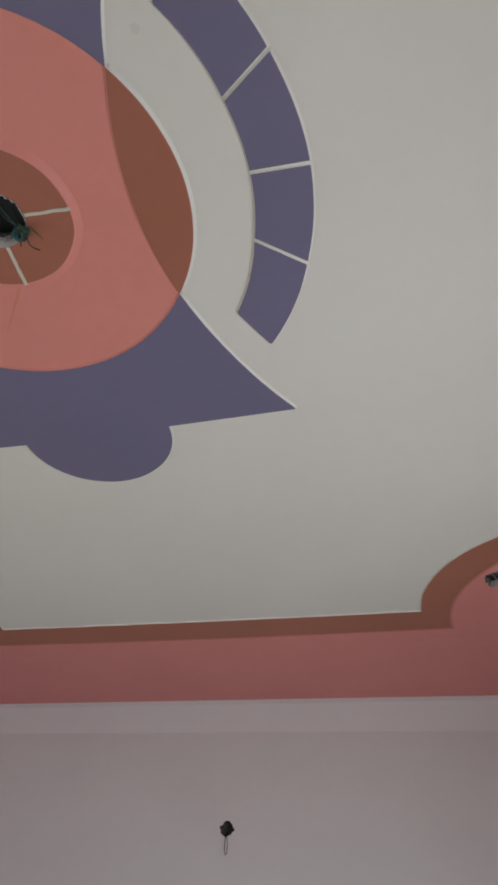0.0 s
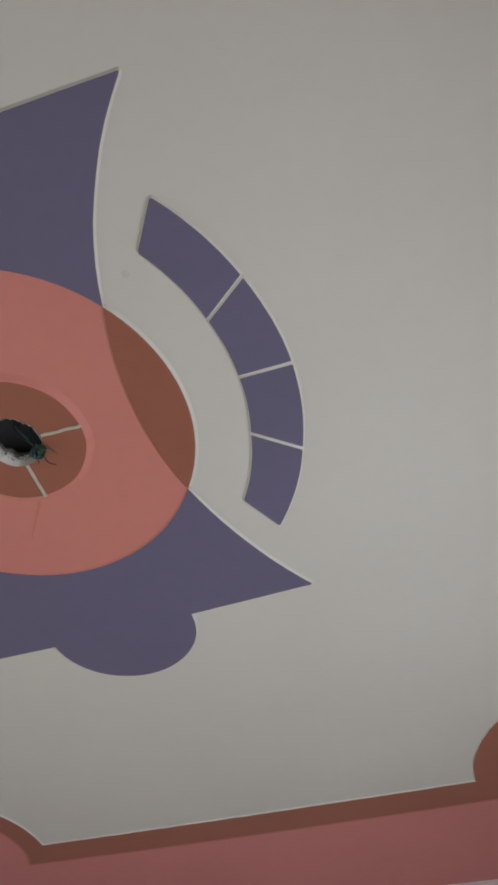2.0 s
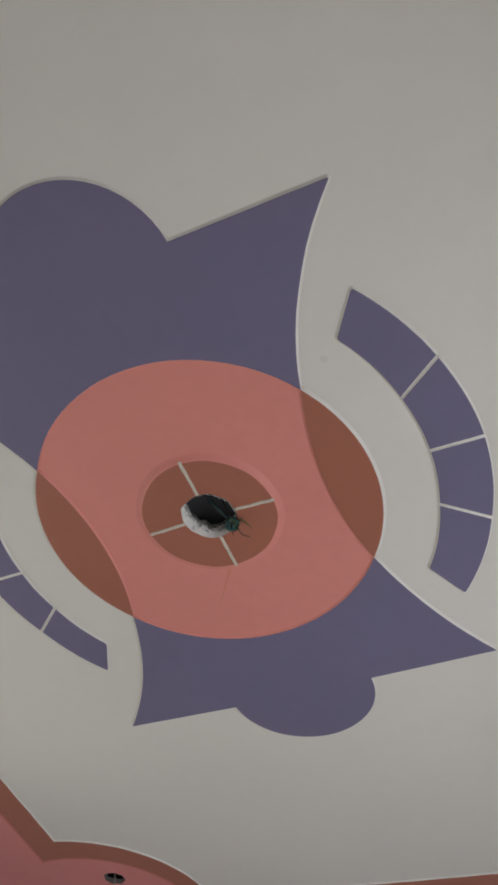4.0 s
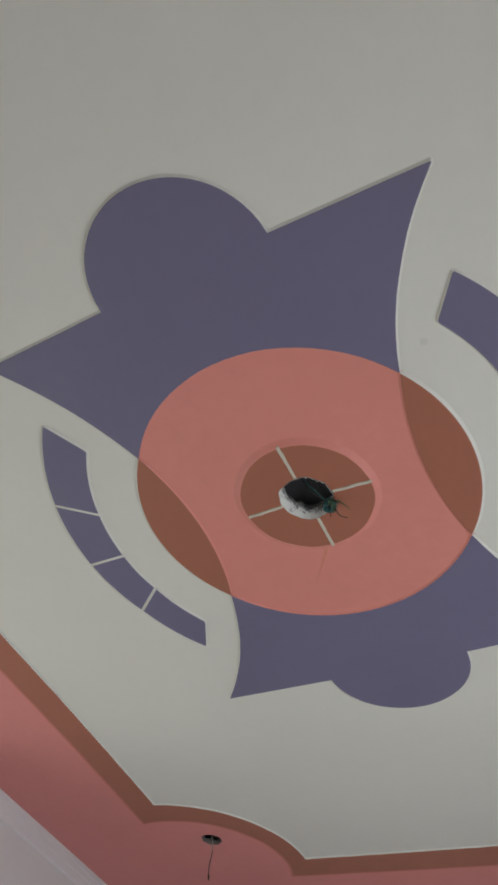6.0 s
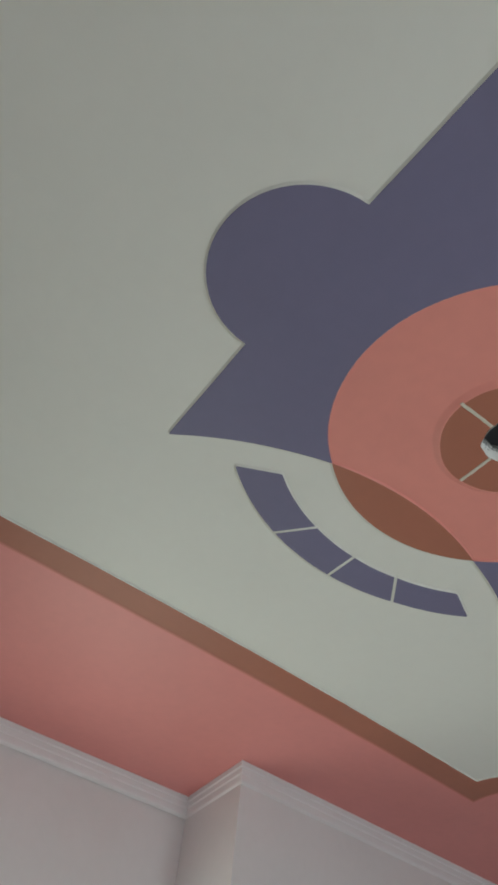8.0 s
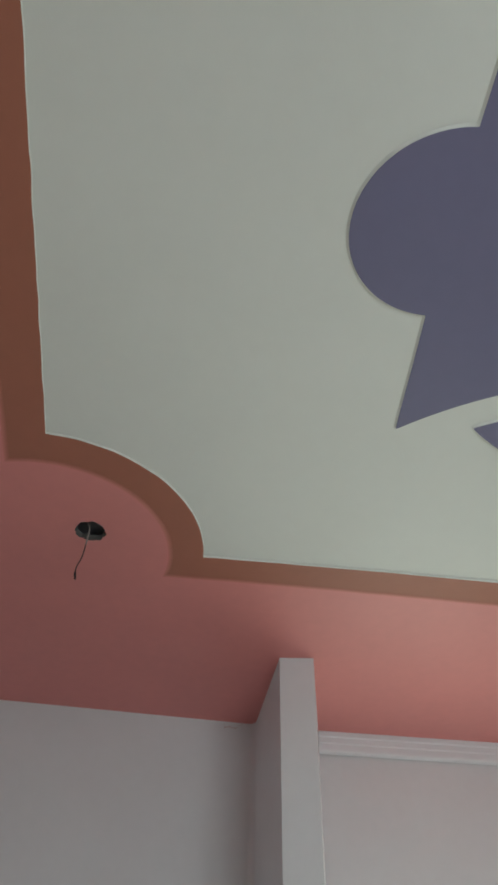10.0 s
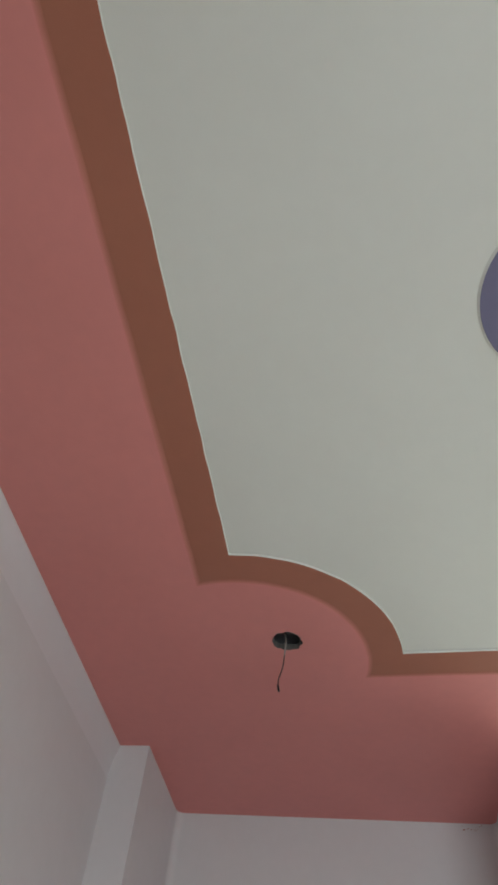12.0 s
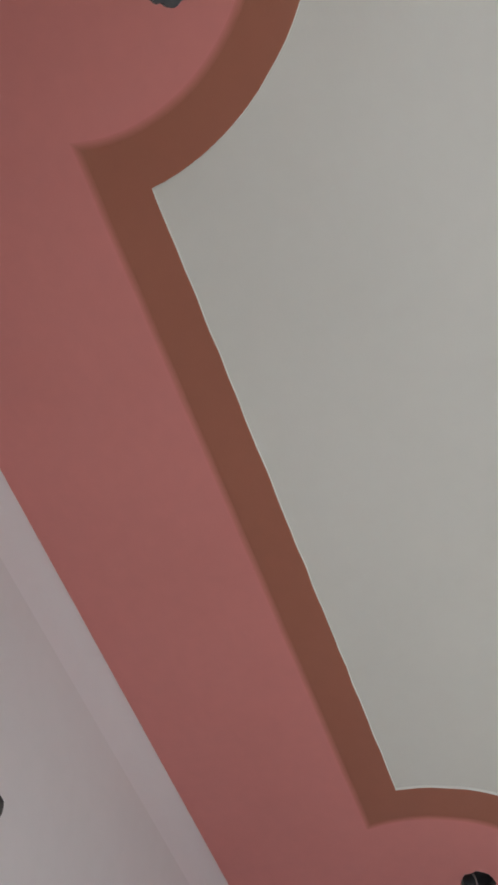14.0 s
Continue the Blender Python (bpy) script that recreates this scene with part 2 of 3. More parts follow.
corner_fillet("trim_corner_1", 1.055, 3.857, (0.02, -0.9998), (-1, 0), 0.03, "rounded white plaster corner of the niche")
corner_fillet("trim_corner_2", 1.09, 2.601, (-0.02, 0.9998), (-1, 0), 0.03, "rounded white plaster corner of the niche by the pier")
bm = bmesh.new()
for y0, y1, z0, z1 in ((1.152, 1.3, 0, TOP), (2.2, 2.332, 0, TOP), (1.3, 2.2, 2.25, TOP), (1.3, 2.2, 0, 0.25)):
    prism(bm, [(1.087 + 0.035 * (y0 - 1.152), y0), (1.087 + 0.035 * (y1 - 1.152), y1), (1.35, y1), (1.35, y0)], z0, z1)
structure("wall_alcove", bm, WALL, "white alcove wall above a tall window opening", "wall")
bm = bmesh.new()
for y0, y1, z0, z1 in ((-1.1, 0.9, 0, TOP), (2.5, 4.25, 0, TOP), (0.9, 2.5, 2.1, TOP), (0.9, 2.5, 0, 0.8)):
    box(bm, -3.4, -3.15, y0, y1, z0, z1)
structure("wall_west", bm, WALL, "white painted wall with an added wide window", "wall")


def window(name, x, y0, y1, z0, z1, label):
    w = tagged(new(name), label, "window", kind="structure")
    b = bmesh.new()
    for q in ((y0, y0 + 0.05, z0, z1), (y1 - 0.05, y1, z0, z1), (y0 + 0.05, y1 - 0.05, z0, z0 + 0.05),
              (y0 + 0.05, y1 - 0.05, z1 - 0.05, z1), ((y0 + y1) / 2 - 0.025, (y0 + y1) / 2 + 0.025, z0 + 0.05, z1 - 0.05)):
        box(b, x - 0.03, x + 0.03, *q)
    part("window_frame", b, FRAME, w)
    for a, c in ((y0 + 0.05, (y0 + y1) / 2 - 0.025), ((y0 + y1) / 2 + 0.025, y1 - 0.05)):
        b = bmesh.new()
        box(b, x - 0.003, x + 0.003, a, c, z0 + 0.05, z1 - 0.05)
        part("pane", b, GLASS, w).visible_shadow = False


window("window_1", 1.27, 1.3, 2.2, 0.25, 2.25, "tall white framed window in the alcove")
# added out of view so that light reaches the east and south walls
window("window_added", -3.32, 0.9, 2.5, 0.8, 2.1, "unseen wide white framed window, added to light the walls")

# stepped moulding under the ceiling
STEPS = [(0.0, 0.0), (0.0, -0.021), (0.005, -0.025), (0.0055, -0.046), (0.0095, -0.050), (0.010, -0.074), (0.012, -0.080), (0.022, -0.089), (0.03, 0.0)]


def moulding(name, path, label, profile=STEPS):
    """Sweeps the profile along the path; the room lies to the left of the way."""
    b = bmesh.new()
    rows = []
    for i, p in enumerate(path):
        p = Vector(p)
        d1 = (p - Vector(path[i - 1])).normalized() if i else (Vector(path[1]) - p).normalized()
        d2 = (Vector(path[i + 1]) - p).normalized() if i < len(path) - 1 else d1
        n1, n2 = Vector((d1.y, -d1.x)), Vector((d2.y, -d2.x))
        n = (n1 + n2) / max(0.2, 1 + n1.dot(n2))
        rows.append([b.verts.new((p.x + n.x * o, p.y + n.y * o, Z - 0.001 + h)) for o, h in profile])
    for r0, r1 in zip(rows, rows[1:]):
        for i in range(len(profile)):
            j = (i + 1) % len(profile)
            b.faces.new((r0[i], r0[j], r1[j], r1[i]))
    b.faces.new(rows[0])
    b.faces.new(rows[-1])
    return tagged(part(name, b, TRIM), label, "moulding", kind="structure")


SOFT = [(0.0, 0.0), (0.0, -0.024), (0.002, -0.030), (0.0055, -0.046), (0.0095, -0.066), (0.0135, -0.088), (0.0172, -0.112), (0.0205, -0.138), (0.0235, -0.168), (0.0262, -0.205), (0.0315, -0.30), (0.034, 0.0)]
moulding("trim_south", [(-3.2, -0.860), (0.63, -0.744)], "white stepped plaster moulding along the wall", SOFT)
moulding("trim_east", [(0.612, -0.78), (0.598, 1.252), (1.060, 1.186), (1.098, 2.332)], "white stepped plaster moulding round the alcove")
COVE = [(0.0, 0.0), (0.0, -0.012), (0.003, -0.026), (0.007, -0.042), (0.011, -0.058), (0.0145, -0.075), (0.0172, -0.094), (0.0193, -0.116), (0.0215, -0.15), (0.03, 0.0)]
moulding("trim_north", [(0.537, 3.968), (-3.2, 3.966)], "white rounded plaster moulding along the wall", COVE)

# ---- ceiling ----


def field(se, ne, nw, sw, bows=(0.0, 0.0, 0.0, 0.0)):
    """Outline of the ceiling field: sides, not quite straight, with a bulge cut into each corner.
    se, ne, nw, sw: the two ends of the cut, counter-clockwise, and how far its arc bulges into the field.
    bows: how far the side after each corner leans into the field at its middle."""
    runs = [se, ne, nw, sw]
    out = []
    for i, (a, b, sag) in enumerate(runs):
        out += bow(a, b, sag, 24)
        out.append(b)
        nxt = runs[(i + 1) % 4][0]
        d = (Vector(nxt) - Vector(b)).normalized()
        for j in range(1, 60):
            f = j / 60
            lean = bows[i] * 4 * f * (1 - f)
            out.append((b[0] + (nxt[0] - b[0]) * f - d.y * lean, b[1] + (nxt[1] - b[1]) * f + d.x * lean))
    return out


WHITE_LINE = field(((-0.447, 0.0), (0.0, 0.53), 0.136), ((0.0, 2.935), (-0.46, 3.400), 0.130),
                   ((-2.037, 3.406), (-2.48, 2.95), 0.113), ((-2.61, 0.573), (-2.162, 0.0), 0.147), (0.028, 0.0, 0.0, -0.006))
BROWN_LINE = field(((-0.335, -0.134), (0.118, 0.403), 0.205), ((0.110, 3.043), (-0.346, 3.506), 0.180),
                   ((-2.149, 3.509), (-2.59, 3.06), 0.177), ((-2.72, 0.485), (-2.286, -0.144), 0.17), (0.026, 0.0, 0.0, -0.014))
HOLES = {"ne": (-0.074, 3.281, 0.045, 1.0), "se": (-0.115, 0.228, 0.043, 4.0), "sw": (-2.44, 0.229, 0.058, 6.0), "nw": (-2.346, 3.243, 0.056, 8.0)}
HUB = (-1.209, 1.882)
HOLE_R = 0.071
inner = wavy(WHITE_LINE, 0.0024, 16)
outer = wavy(BROWN_LINE, 0.0018, 9)
room = [(-3.4, -1.05), (1.3, -1.05), (1.3, 4.2), (-3.4, 4.2)]

bm = bmesh.new()
box(bm, -3.4, 1.35, -1.1, 4.25, Z + 0.068, Z + 0.25)
structure("ceiling_slab", bm, SLAB, "dark concrete slab above the plaster ceiling", "ceiling")
bm = bmesh.new()
fill(bm, [offset(WHITE_LINE, 0.03), circle(*HUB, HOLE_R + 0.03, 40)], ZW)
structure("ceiling", bm, WHITE, "white painted plaster ceiling field", "ceiling")

bm = bmesh.new()
k = len(inner)
vi = [bm.verts.new((*p, Z)) for p in inner]
vr = [bm.verts.new((*p, Z + 0.003)) for p in offset(inner, -0.0004)]
vt = [bm.verts.new((*p, ZW + 0.002)) for p in offset(inner, -0.001)]
vo = [bm.verts.new((*p, Z)) for p in offset(outer, 0.004)]
for i in range(k):
    j = (i + 1) % k
    bm.faces.new((vi[i], vi[j], vo[j], vo[i]))
    bm.faces.new((vi[i], vr[i], vr[j], vi[j])).material_index = 1
    bm.faces.new((vr[i], vt[i], vt[j], vr[j])).material_index = 1
tagged(part("trim_brown_band", bm, [BROWN, WHITE]), "terracotta brown painted band round the white ceiling field", "ceiling band", kind="structure")

bm = bmesh.new()
ragged = [ragged_ring(x, y, r, seed, 0.24 if r > 0.057 else 0.07) for x, y, r, seed in HOLES.values()]
rings = fill(bm, [room, offset(outer, 0.014)] + ragged, Z - 0.002)
prev = rings[1]
for n_, (d, h) in enumerate(((0.008, -0.002), (0.0045, -0.0018), (0.001, -0.0015), (-0.0025, -0.0011), (-0.006, -0.0004))):
    nxt = [bm.verts.new((*p, Z + h)) for p in offset(outer, d)]
    for i in range(k):
        j = (i + 1) % k
        f = bm.faces.new((prev[i], prev[j], nxt[j], nxt[i]))
        f.smooth, f.material_index = True, (0, 3, 4, 5, 6)[n_]
    prev = nxt
for i_, (pts, ring) in enumerate(zip(ragged, rings[2:])):
    m = len(pts)
    up = [bm.verts.new((*p, Z + 0.017 + 0.008 * noise.noise((p[0] * 60, p[1] * 60, 2)))) for p in offset(pts, -0.006 if i_ == 2 else -0.002)]
    for i in range(m):
        j = (i + 1) % m
        f = bm.faces.new((ring[i], ring[j], up[j], up[i]))
        f.smooth, f.material_index = True, 1 if noise.noise((pts[i][0] * 30, pts[i][1] * 30, 5)) > (-0.05 if i_ == 2 else -9) else 2
border = part("trim_pink_border", bm, [ROSE, DARK_PLASTER, GREY_PLASTER] + BLENDS)
tagged(border, "coral pink painted plaster border along the walls", "ceiling border", kind="structure")

# a small grey smudge on the white field
bm = bmesh.new()
smudge = [bm.verts.new((x, y, ZW - 0.0004)) for x, y in circle(-1.616, 2.217, 0.009, 20, 0.9, 4.0)]
tip_v = bm.verts.new((-1.616, 2.217, ZW - 0.0008))
for i in range(20):
    bm.faces.new((smudge[i], smudge[(i + 1) % 20], tip_v))
tagged(part("ceiling_smudge", bm, SMUDGE), "small faint grey smudge on the white ceiling", "smudge", kind="stuff")

# ---- medallion ----
C = Vector((-1.2084, 1.880))
D = Vector((-1.192, 1.876))
med = tagged(new("ceiling_medallion"), "purple, pink and brown painted plaster medallion on the white ceiling", "ceiling medallion")


def at(x, y):
    return (C.x + x, C.y + y)


R_IN = 0.175
# where the crowns and the brown crescents meet on the disc's rim
NW_, NE_, SE_, SW_ = at(-0.337, 0.281), at(0.363, 0.258), at(0.354, -0.287), at(-0.359, -0.251)


def rim(p, q, n=24, swell=0.0):
    """Along the disc's rim, counter-clockwise from p to q; q left out."""
    u, v = Vector(p) - D, Vector(q) - D
    a0, a1 = math.atan2(u.y, u.x), math.atan2(v.y, v.x)
    if a1 < a0:
        a1 += 2 * math.pi
    out = []
    for i in range(n):
        f = i / n
        r = u.length + (v.length - u.length) * f + swell * math.sin(math.pi * f)
        out.append((D.x + r * math.cos(a0 + (a1 - a0) * f), D.y + r * math.sin(a0 + (a1 - a0) * f)))
    return out


def rounded(pts, corner, r, n=4):
    """The outline pts with the corners at those indices rounded off by r."""
    out = []
    for i, p in enumerate(pts):
        if i not in corner:
            out.append(p)
            continue
        b = Vector(p)
        a, c = (Vector(pts[i - 1]) - b).normalized() * r, (Vector(pts[(i + 1) % len(pts)]) - b).normalized() * r
        for j in range(n + 1):
            f = j / n
            out.append(tuple(b + a * (1 - f) ** 2 + c * f * f))
    return out


def crown(a, b, tip_a, cusp_a, cusp_b, tip_b, lobe, horn_a, horn_b):
    """Outline of one purple crown: rim from a to b, then its two horns and the lobe between them."""
    pts = rim(a, b, 24, 0.01) + bow(b, tip_b, horn_b, 10) + bow(tip_b, cusp_b, 0.0, 8) + bow(cusp_b, cusp_a, lobe, 26)
    return rounded(pts + bow(cusp_a, tip_a, 0.0, 8) + bow(tip_a, a, horn_a, 10), (34, 76), 0.007)


def crown_panel(last, *spec):
    b = bmesh.new()
    panel(b, wavy(crown(*spec)), Z, ZW + 0.0003, side_index=1, cove=0.0055, other=(0, last, 2))
    part("crown_panel", b, [PURPLE, WHITE, PINK], med, "slate purple painted crown panel")


crown_panel(24, NE_, NW_, at(0.584, 0.626), at(0.233, 0.658), at(-0.19, 0.69), at(-0.534, 0.707), 0.207, -0.02, -0.032)
crown_panel(24, SW_, SE_, at(-0.593, -0.681), at(-0.225, -0.71), at(0.214, -0.743), at(0.582, -0.756), 0.218, -0.02, -0.03)

# pink disc between the two brown crescents, open in the middle
west_in = bow(NW_, SW_, 0.038, 18)
east_in = bow(SE_, NE_, 0.043, 18)
bm = bmesh.new()
fill(bm, [offset(rim(NE_, NW_, 24, 0.01) + west_in + rim(SW_, SE_, 24, 0.01) + east_in, 0.006), circle(*HUB, R_IN, 48)], Z + 0.0055)
part("disc", bm, PINK, med, "coral pink painted disc")


def crescent(a, b, sag):
    m = bmesh.new()
    panel(m, rim(a, b) + bow(b, a, -sag, 18), Z, ZW + 0.0003, 0.002, side_index=2, cove=0.008, other=(24, 42, 1))
    part("crescent", m, [BROWN, PINK, WHITE], med, "terracotta brown painted crescent")


crescent(NW_, SW_, 0.038)
crescent(SE_, NE_, 0.043)

# four purple tiles in each outer arc, on a white backing


def polar(a, r):
    return (C.x + r * math.cos(radians(a)), C.y + r * math.sin(radians(a)))


def span(a0, r0, a1, r1, n=10):
    return [polar(a0 + (a1 - a0) * i / n, r0 + (r1 - r0) * i / n) for i in range(n + 1)]


def arc(outs, ins):
    """outs, ins: angle and radius of the tiles' outer and inner corners."""
    b = bmesh.new()
    o, n = [], []
    for i in range(4):
        o += span(*outs[i], *outs[i + 1])[: 10 if i < 3 else 11]
        n += span(*ins[i], *ins[i + 1])[: 10 if i < 3 else 11]
    panel(b, offset(o + n[::-1], -0.006), Z + 0.0055, ZW + 0.001, 0.001, cove=0.0)
    part("backing", b, WHITE, med, "white plaster backing between the tiles")
    for i in range(4):
        g0, g1 = (0.38 if i else 0), (0.38 if i < 3 else 0)
        (a0, r0), (a1, r1), (b0, s0), (b1, s1) = outs[i], outs[i + 1], ins[i], ins[i + 1]
        pts = span(a0 + g0, r0, a1 - g1, r1) + span(b1 - g1 * 1.2, s1, b0 + g0 * 1.2, s0)
        pts = rounded(pts, ([0, 21] if i == 0 else []) + ([10, 11] if i == 3 else []), 0.008)
        b = bmesh.new()
        panel(b, wavy(pts), Z, ZW + 0.0003, side_index=1, cove=0.0045)
        part("arc_tile", b, [PURPLE, WHITE], med, "slate purple painted arc tile")


arc(((136.8, 0.700), (157.0, 0.696), (176.6, 0.696), (196.8, 0.697), (218.3, 0.706)),
    ((140.0, 0.586), (160.4, 0.576), (176.4, 0.572), (192.7, 0.571), (213.9, 0.584)))
arc(((-42.0, 0.720), (-22.6, 0.705), (-4.0, 0.700), (15.6, 0.697), (38.2, 0.698)),
    ((-37.6, 0.611), (-19.0, 0.596), (-4.2, 0.588), (11.8, 0.583), (33.8, 0.581)))

# brown hub: a raised ring with a soft pink flank, a rough hole and four white strips
bm = bmesh.new()
ragged = circle(*HUB, HOLE_R, 56, 0.1, 3.0)
rings = fill(bm, [circle(*HUB, R_IN - 0.002, 64, 0.015, 2.0), ragged], Z - 0.004)
prev = rings[0]
for g, zz in ((1.015, Z - 0.0033), (1.04, Z - 0.001), (1.07, Z + 0.003), (1.11, Z + 0.0056)):
    up = [bm.verts.new((HUB[0] + (v.co.x - HUB[0]) * g, HUB[1] + (v.co.y - HUB[1]) * g, zz)) for v in rings[0]]
    for i in range(len(up)):
        j = (i + 1) % len(up)
        f = bm.faces.new((prev[i], prev[j], up[j], up[i]))
        f.material_index, f.smooth = 1, True
    prev = up
part("hub", bm, [BROWN, PINK], med, "terracotta brown painted hub round the hole")
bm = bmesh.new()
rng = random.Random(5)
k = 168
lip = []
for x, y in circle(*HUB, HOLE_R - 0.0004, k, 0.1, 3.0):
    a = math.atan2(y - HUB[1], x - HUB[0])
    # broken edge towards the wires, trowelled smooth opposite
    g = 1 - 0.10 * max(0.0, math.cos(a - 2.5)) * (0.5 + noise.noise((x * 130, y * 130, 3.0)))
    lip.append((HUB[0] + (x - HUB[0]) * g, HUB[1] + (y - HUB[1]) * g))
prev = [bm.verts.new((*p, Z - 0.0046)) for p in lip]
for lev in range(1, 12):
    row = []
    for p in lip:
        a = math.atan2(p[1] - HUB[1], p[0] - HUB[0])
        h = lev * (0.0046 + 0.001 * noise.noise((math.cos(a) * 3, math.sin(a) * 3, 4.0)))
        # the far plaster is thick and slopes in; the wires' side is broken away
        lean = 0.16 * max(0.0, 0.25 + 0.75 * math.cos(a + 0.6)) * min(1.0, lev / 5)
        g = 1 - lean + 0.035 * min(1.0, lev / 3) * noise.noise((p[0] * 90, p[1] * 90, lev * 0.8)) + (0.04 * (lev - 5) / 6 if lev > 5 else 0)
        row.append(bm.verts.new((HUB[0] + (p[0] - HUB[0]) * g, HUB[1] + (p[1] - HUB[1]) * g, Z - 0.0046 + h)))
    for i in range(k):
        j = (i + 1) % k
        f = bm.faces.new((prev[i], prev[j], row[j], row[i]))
        # patches of grey and dark plaster grow denser towards the top
        tone = lev / 15 + 0.35 * noise.noise((lip[i][0] * 45, lip[i][1] * 45, lev * 0.7)) + rng.uniform(-0.18, 0.18)
        f.smooth, f.material_index = True, (2 if tone > 0.62 else 1 if tone > 0.42 else 0)
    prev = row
part("hole_rim", bm, [PLASTER, GREY_PLASTER, DARK_PLASTER], med, "rough white plaster edge of the hole")
# shallow cap over the hole; its dark colour stands in for deep shade
bm = bmesh.new()
base = [bm.verts.new((HUB[0] + 0.105 * math.cos(2 * math.pi * i / 32), HUB[1] + 0.105 * math.sin(2 * math.pi * i / 32), Z + 0.02)) for i in range(32)]
top = [bm.verts.new((v.co.x, v.co.y, Z + 0.066)) for v in base]
for i in range(32):
    bm.faces.new((base[i], base[(i + 1) % 32], top[(i + 1) % 32], top[i]))
bm.faces.new(top)
part("cavity", bm, CAVITY, med, "dark cavity above the hole")
bm = bmesh.new()
run_pts = [(-1.190 + 0.080 * i / 12 + 0.004 * noise.noise((i * 0.7, 0, 0)), 1.690 - 0.125 * i / 12, 0.0046 - 0.0003 * i) for i in range(13)]
panel(bm, [(x - w, y) for x, y, w in run_pts] + [(x + w, y) for x, y, w in run_pts[::-1]], Z + 0.0049, Z + 0.0055, 0.0004, cove=0.0)
part("paint_run", bm, RUN, med, "faint brownish paint run")
for a, r1 in ((178, 0.176), (88, 0.180), (-5, 0.172), (-92, 0.178)):
    bm = bmesh.new()
    d, n = Vector((math.cos(radians(a)), math.sin(radians(a)))), Vector((-math.sin(radians(a)), math.cos(radians(a))))
    h = Vector(HUB)
    near, far = [], []
    for i in range(9):
        f = i / 8
        w = 0.0042 + 0.0017 * noise.noise((a, f * 7, 0))
        q = h + d * (HOLE_R * 1.0 + (r1 - HOLE_R) * f) + n * 0.0022 * noise.noise((a, f * 4, 9))
        near.append(tuple(q + n * w))
        far.append(tuple(q - n * w))
    panel(bm, near + far[::-1], Z - 0.0062, Z - 0.003, 0.001, cove=0.0)
    part("strip", bm, CREAM, med, "narrow white painted strip")

# ---- wires ----


def tangle(name, centre, r, n, seed, material, thick, parent):
    """One loosely curled wire."""
    rng = random.Random(seed)
    pts = []
    a = rng.uniform(0, 6.28)
    for i in range(n):
        a += rng.uniform(0.6, 1.5)
        pts.append((centre[0] + r * math.cos(a) * rng.uniform(0.3, 1), centre[1] + r * math.sin(a) * rng.uniform(0.3, 1), centre[2] + r * rng.uniform(-0.7, 0.9)))
    return cable(name, pts, thick, material, parent)


bundle = tagged(new("wire_bundle"), "tangle of teal and green wires hanging out of the ceiling hole", "wires")
bundle.location = (0, 0, 0)
TX, TY, TZ = -1.264, 1.846, 2.987
for sd in range(16):
    tangle("wire", (TX + 0.004 * (sd % 3), TY + 0.003 * (sd % 2), TZ), 0.0195, 12, sd, (TEAL, TEAL, WIRE, TEAL, GREEN)[sd % 5], 0.0021, bundle)
# leads up into the cavity, and loose ends
cable("wire", [(TX + 0.03, TY + 0.03, Z + 0.06), (TX + 0.02, TY + 0.03, Z + 0.03), (TX, TY, TZ), (TX - 0.012, TY - 0.004, TZ - 0.014),
               (TX - 0.012, TY - 0.026, TZ - 0.018), (TX - 0.030, TY - 0.036, TZ - 0.016)], 0.0013, WIRE, bundle)
cable("wire", [(TX + 0.012, TY - 0.004, Z), (TX + 0.010, TY - 0.016, TZ - 0.004), (TX + 0.012, TY - 0.026, TZ - 0.010)], 0.0012, WIRE, bundle)
for n_, dx, dy in ((1, 0.0, 0.0), (2, 0.006, 0.006), (3, 0.012, -0.004)):
    cable("wire", [(TX + 0.055 + dx, TY + 0.05 + dy, Z + 0.06), (TX + 0.04 + dx, TY + 0.052 + dy, Z + 0.022), (TX + 0.022 + dx, TY + 0.036 + dy, Z + 0.008),
                   (TX + 0.016, TY + 0.014, TZ + 0.012), (TX - 0.008, TY + 0.002 * n_, TZ)], 0.0015, TEAL if n_ == 2 else WIRE, bundle)
for dx, dy in ((-0.030, 0.010), (-0.036, 0.0), (-0.026, 0.020)):
    cable("wire", [(TX + 0.006, TY + 0.006, TZ + 0.01), (TX - 0.014, TY + 0.008, TZ), (TX + dx, TY + dy + 0.004, TZ - 0.004), (TX + dx - 0.008, TY + dy - 0.012, TZ - 0.014)], 0.0009, GREEN, bundle)


def downlight_cable(x, y, drop, bends, label):
    """The cable of a lamp not yet fitted, hanging from its hole; bends: sideways places at even steps of the drop."""
    w = tagged(new("hanging_cable"), label, "cable", group="cables for ceiling lamps")
    w.location = (x, y, Z)
    m = len(bends)
    run = [(bx, by, 0.004 - drop * i / (m - 1)) for i, (bx, by) in enumerate(bends)]
    up = [(bends[0][0] + 0.03, bends[0][1] + 0.02, 0.06), (bends[0][0] + 0.01, bends[0][1] + 0.005, 0.03)]
    cable("sheath", up + run[:2] + [run[2]], 0.0022, PALE_WIRE, w, "pale grey cable sheath")
    cable("wire", [run[1]] + run[2:], 0.0017, WIRE, w)
    e, d = Vector(run[-1]), (Vector(run[-1]) - Vector(run[-2])).normalized()
    cable("taped_end", [e - d * 0.016, e - d * 0.006, e + d * 0.006], 0.0033, BOX, w, "black taped cable end")


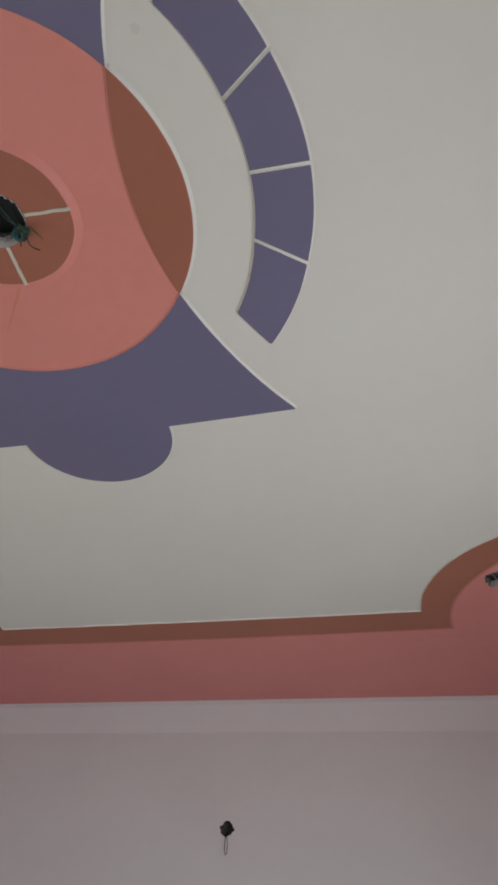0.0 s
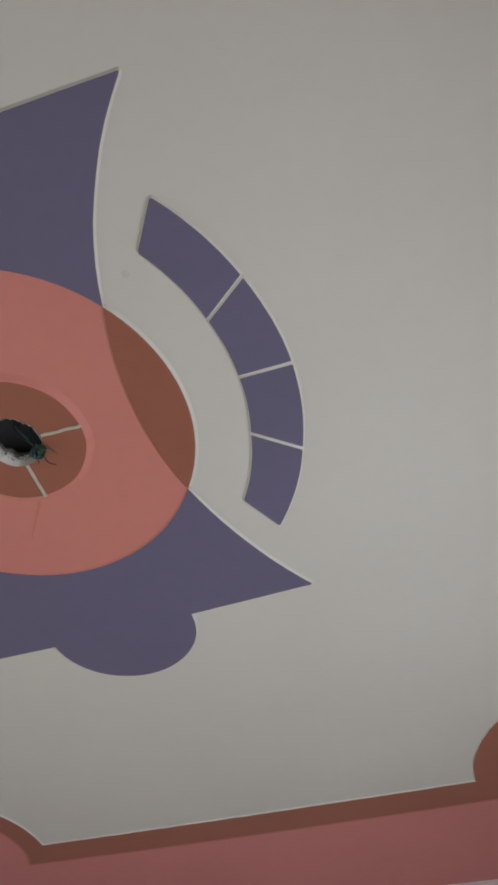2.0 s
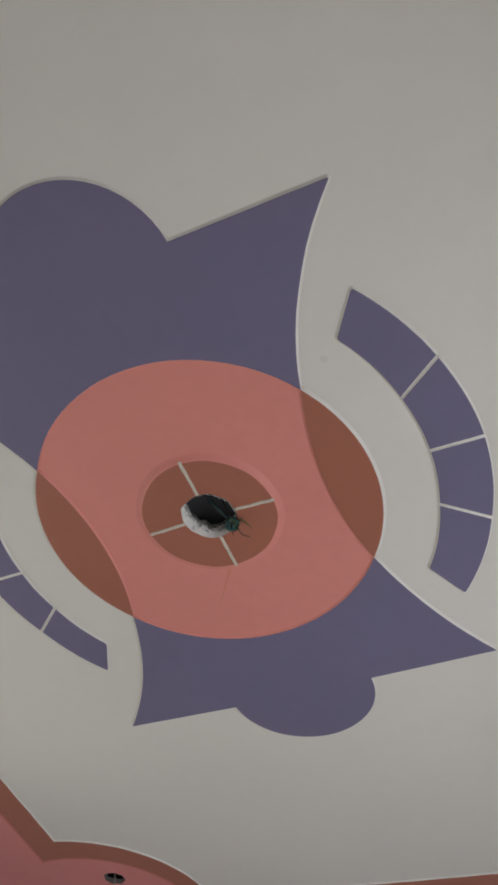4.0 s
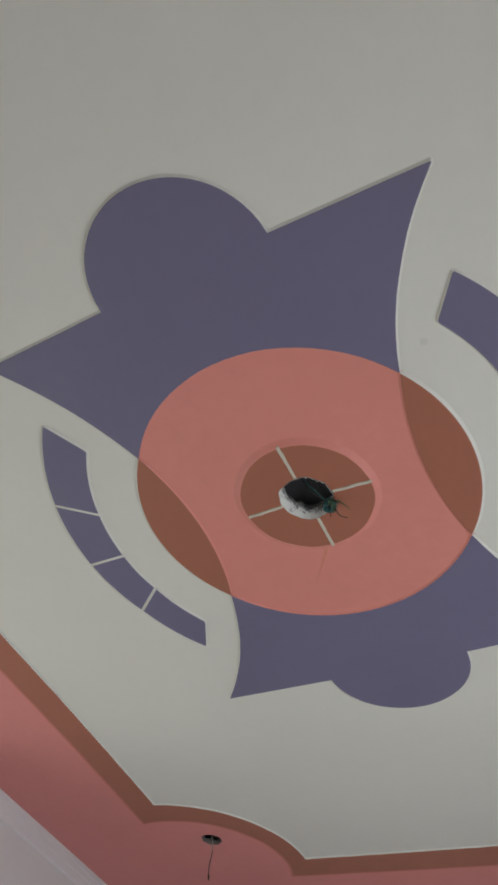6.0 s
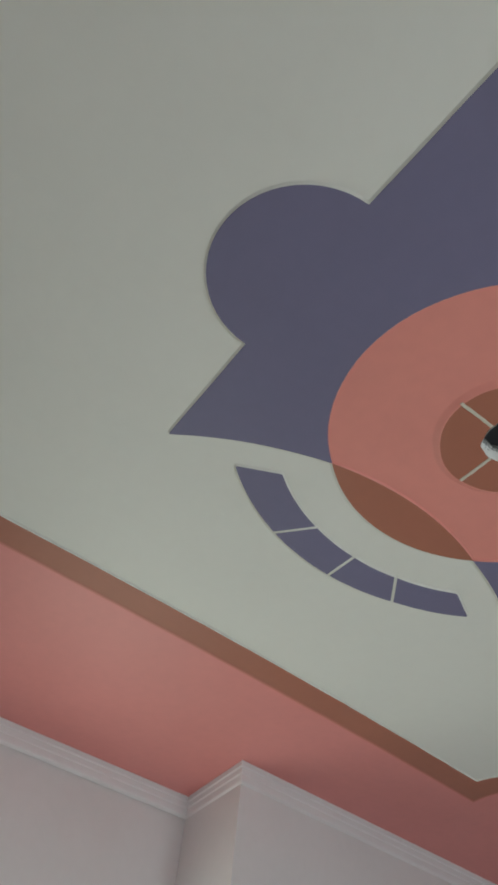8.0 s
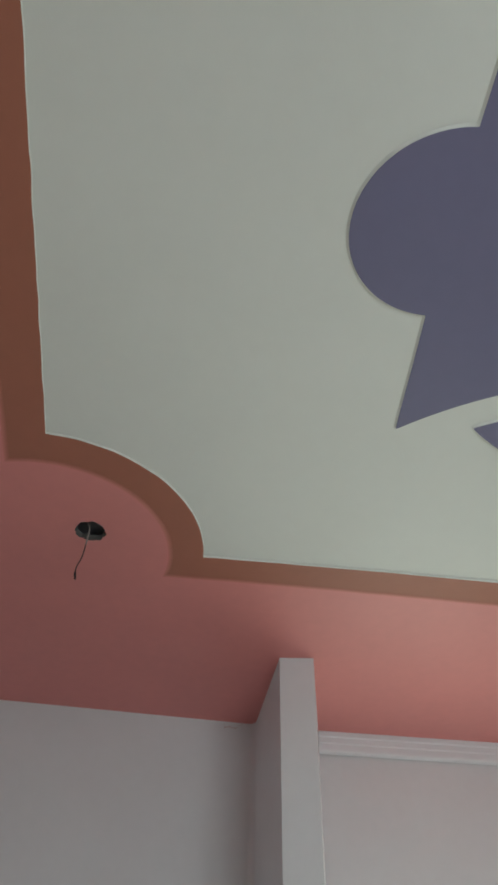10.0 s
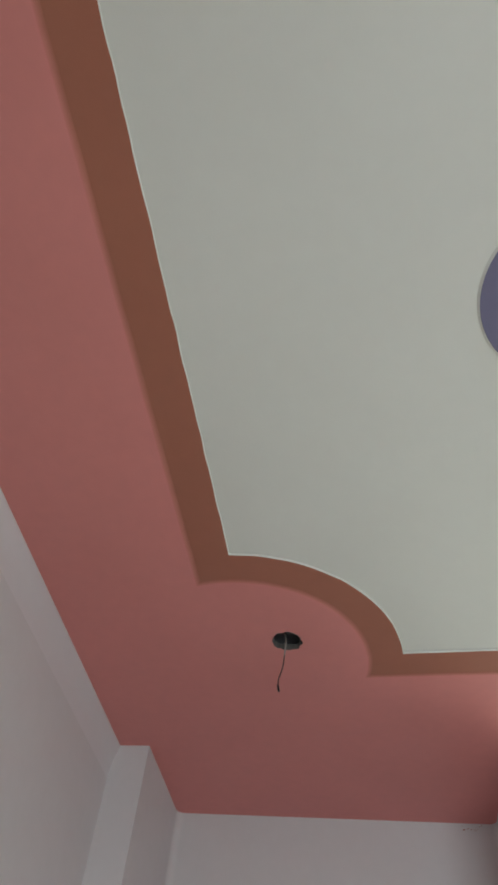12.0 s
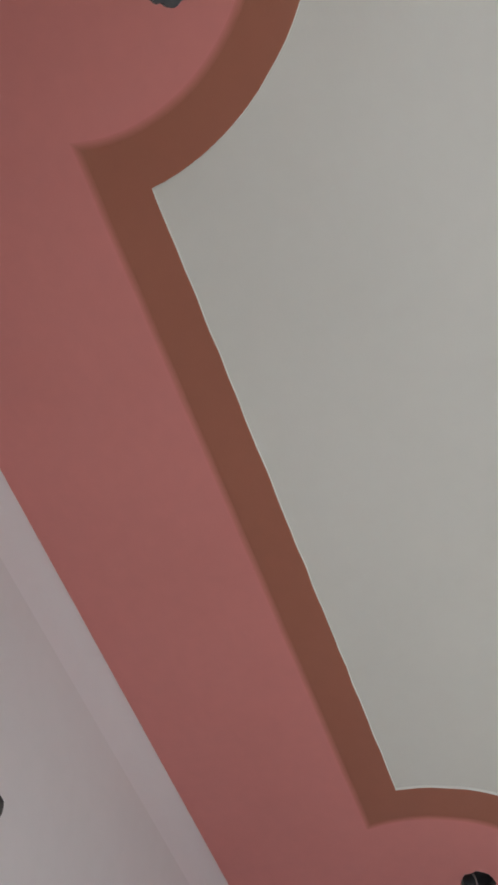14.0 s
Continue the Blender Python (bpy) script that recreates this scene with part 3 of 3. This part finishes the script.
downlight_cable(-0.076, 3.284, 0.178, ((0.0, 0.0), (0.0, 0.0), (0.0, 0.002), (-0.001, 0.003), (-0.003, 0.007), (-0.006, 0.017), (-0.004, 0.012)),
                "thin dark cable with taped end hanging from a ceiling hole")
downlight_cable(-2.44, 0.229, 0.222, ((0.024, 0.0), (0.006, 0.004), (-0.004, 0.004), (0.0, 0.004), (0.014, 0.002), (0.036, 0.0), (0.041, 0.0)),
                "thin cable, pale at the top, hanging from a broken ceiling hole")
downlight_cable(-0.117, 0.228, 0.158, ((0.0, 0.0), (-0.006, 0.0), (-0.010, -0.002), (-0.008, -0.003), (-0.003, -0.004), (-0.006, -0.004), (-0.010, -0.004)),
                "thin dark cable hanging from a ceiling hole")


def wall_wires(x, y, z, out, fall, spread):
    w = tagged(new("wall_cable"), "two bare dark wires hanging from a wall hole", "cable", group="cables in the walls")
    w.location = (x, y, z)
    for s in (-1, 1):
        cable("wire", [(0, -out * 2.5, 0.0), (0.0, out * 0.3, -0.01), (s * 0.003, out, -0.03), (s * spread, out, -fall * 0.7), (s * spread * 0.6, out * 0.8, -fall), (0, out, -fall * 1.02)], 0.0014, WIRE, w)


wall_wires(-1.283, -0.823, 2.425, 0.02, 0.095, 0.007)
wall_wires(-0.533, 3.987, 2.53, -0.02, 0.11, 0.012)
wall_wires(-1.165, 3.986, 2.47, -0.02, 0.10, 0.008)

# specks of border paint flicked onto the niche wall
bm = bmesh.new()
rng = random.Random(12)
for i in range(14):
    y, z, r = 2.655 + rng.uniform(0, 0.11), 2.994 - rng.uniform(0.0, 0.022), rng.uniform(0.0009, 0.0024)
    x = 1.0898 - (y - 2.601) * 0.0279
    rim_v = [bm.verts.new((x - 0.0002, y + r * math.cos(a * 0.785) * rng.uniform(0.7, 1.2), z + r * math.sin(a * 0.785) * rng.uniform(0.8, 1.5))) for a in range(8)]
    top_v = bm.verts.new((x - 0.0009, y, z))
    for a in range(8):
        bm.faces.new((rim_v[a], rim_v[(a + 1) % 8], top_v))
tagged(part("paint_specks", bm, BROWN), "small dark specks of paint on the niche wall", "paint specks", kind="stuff")
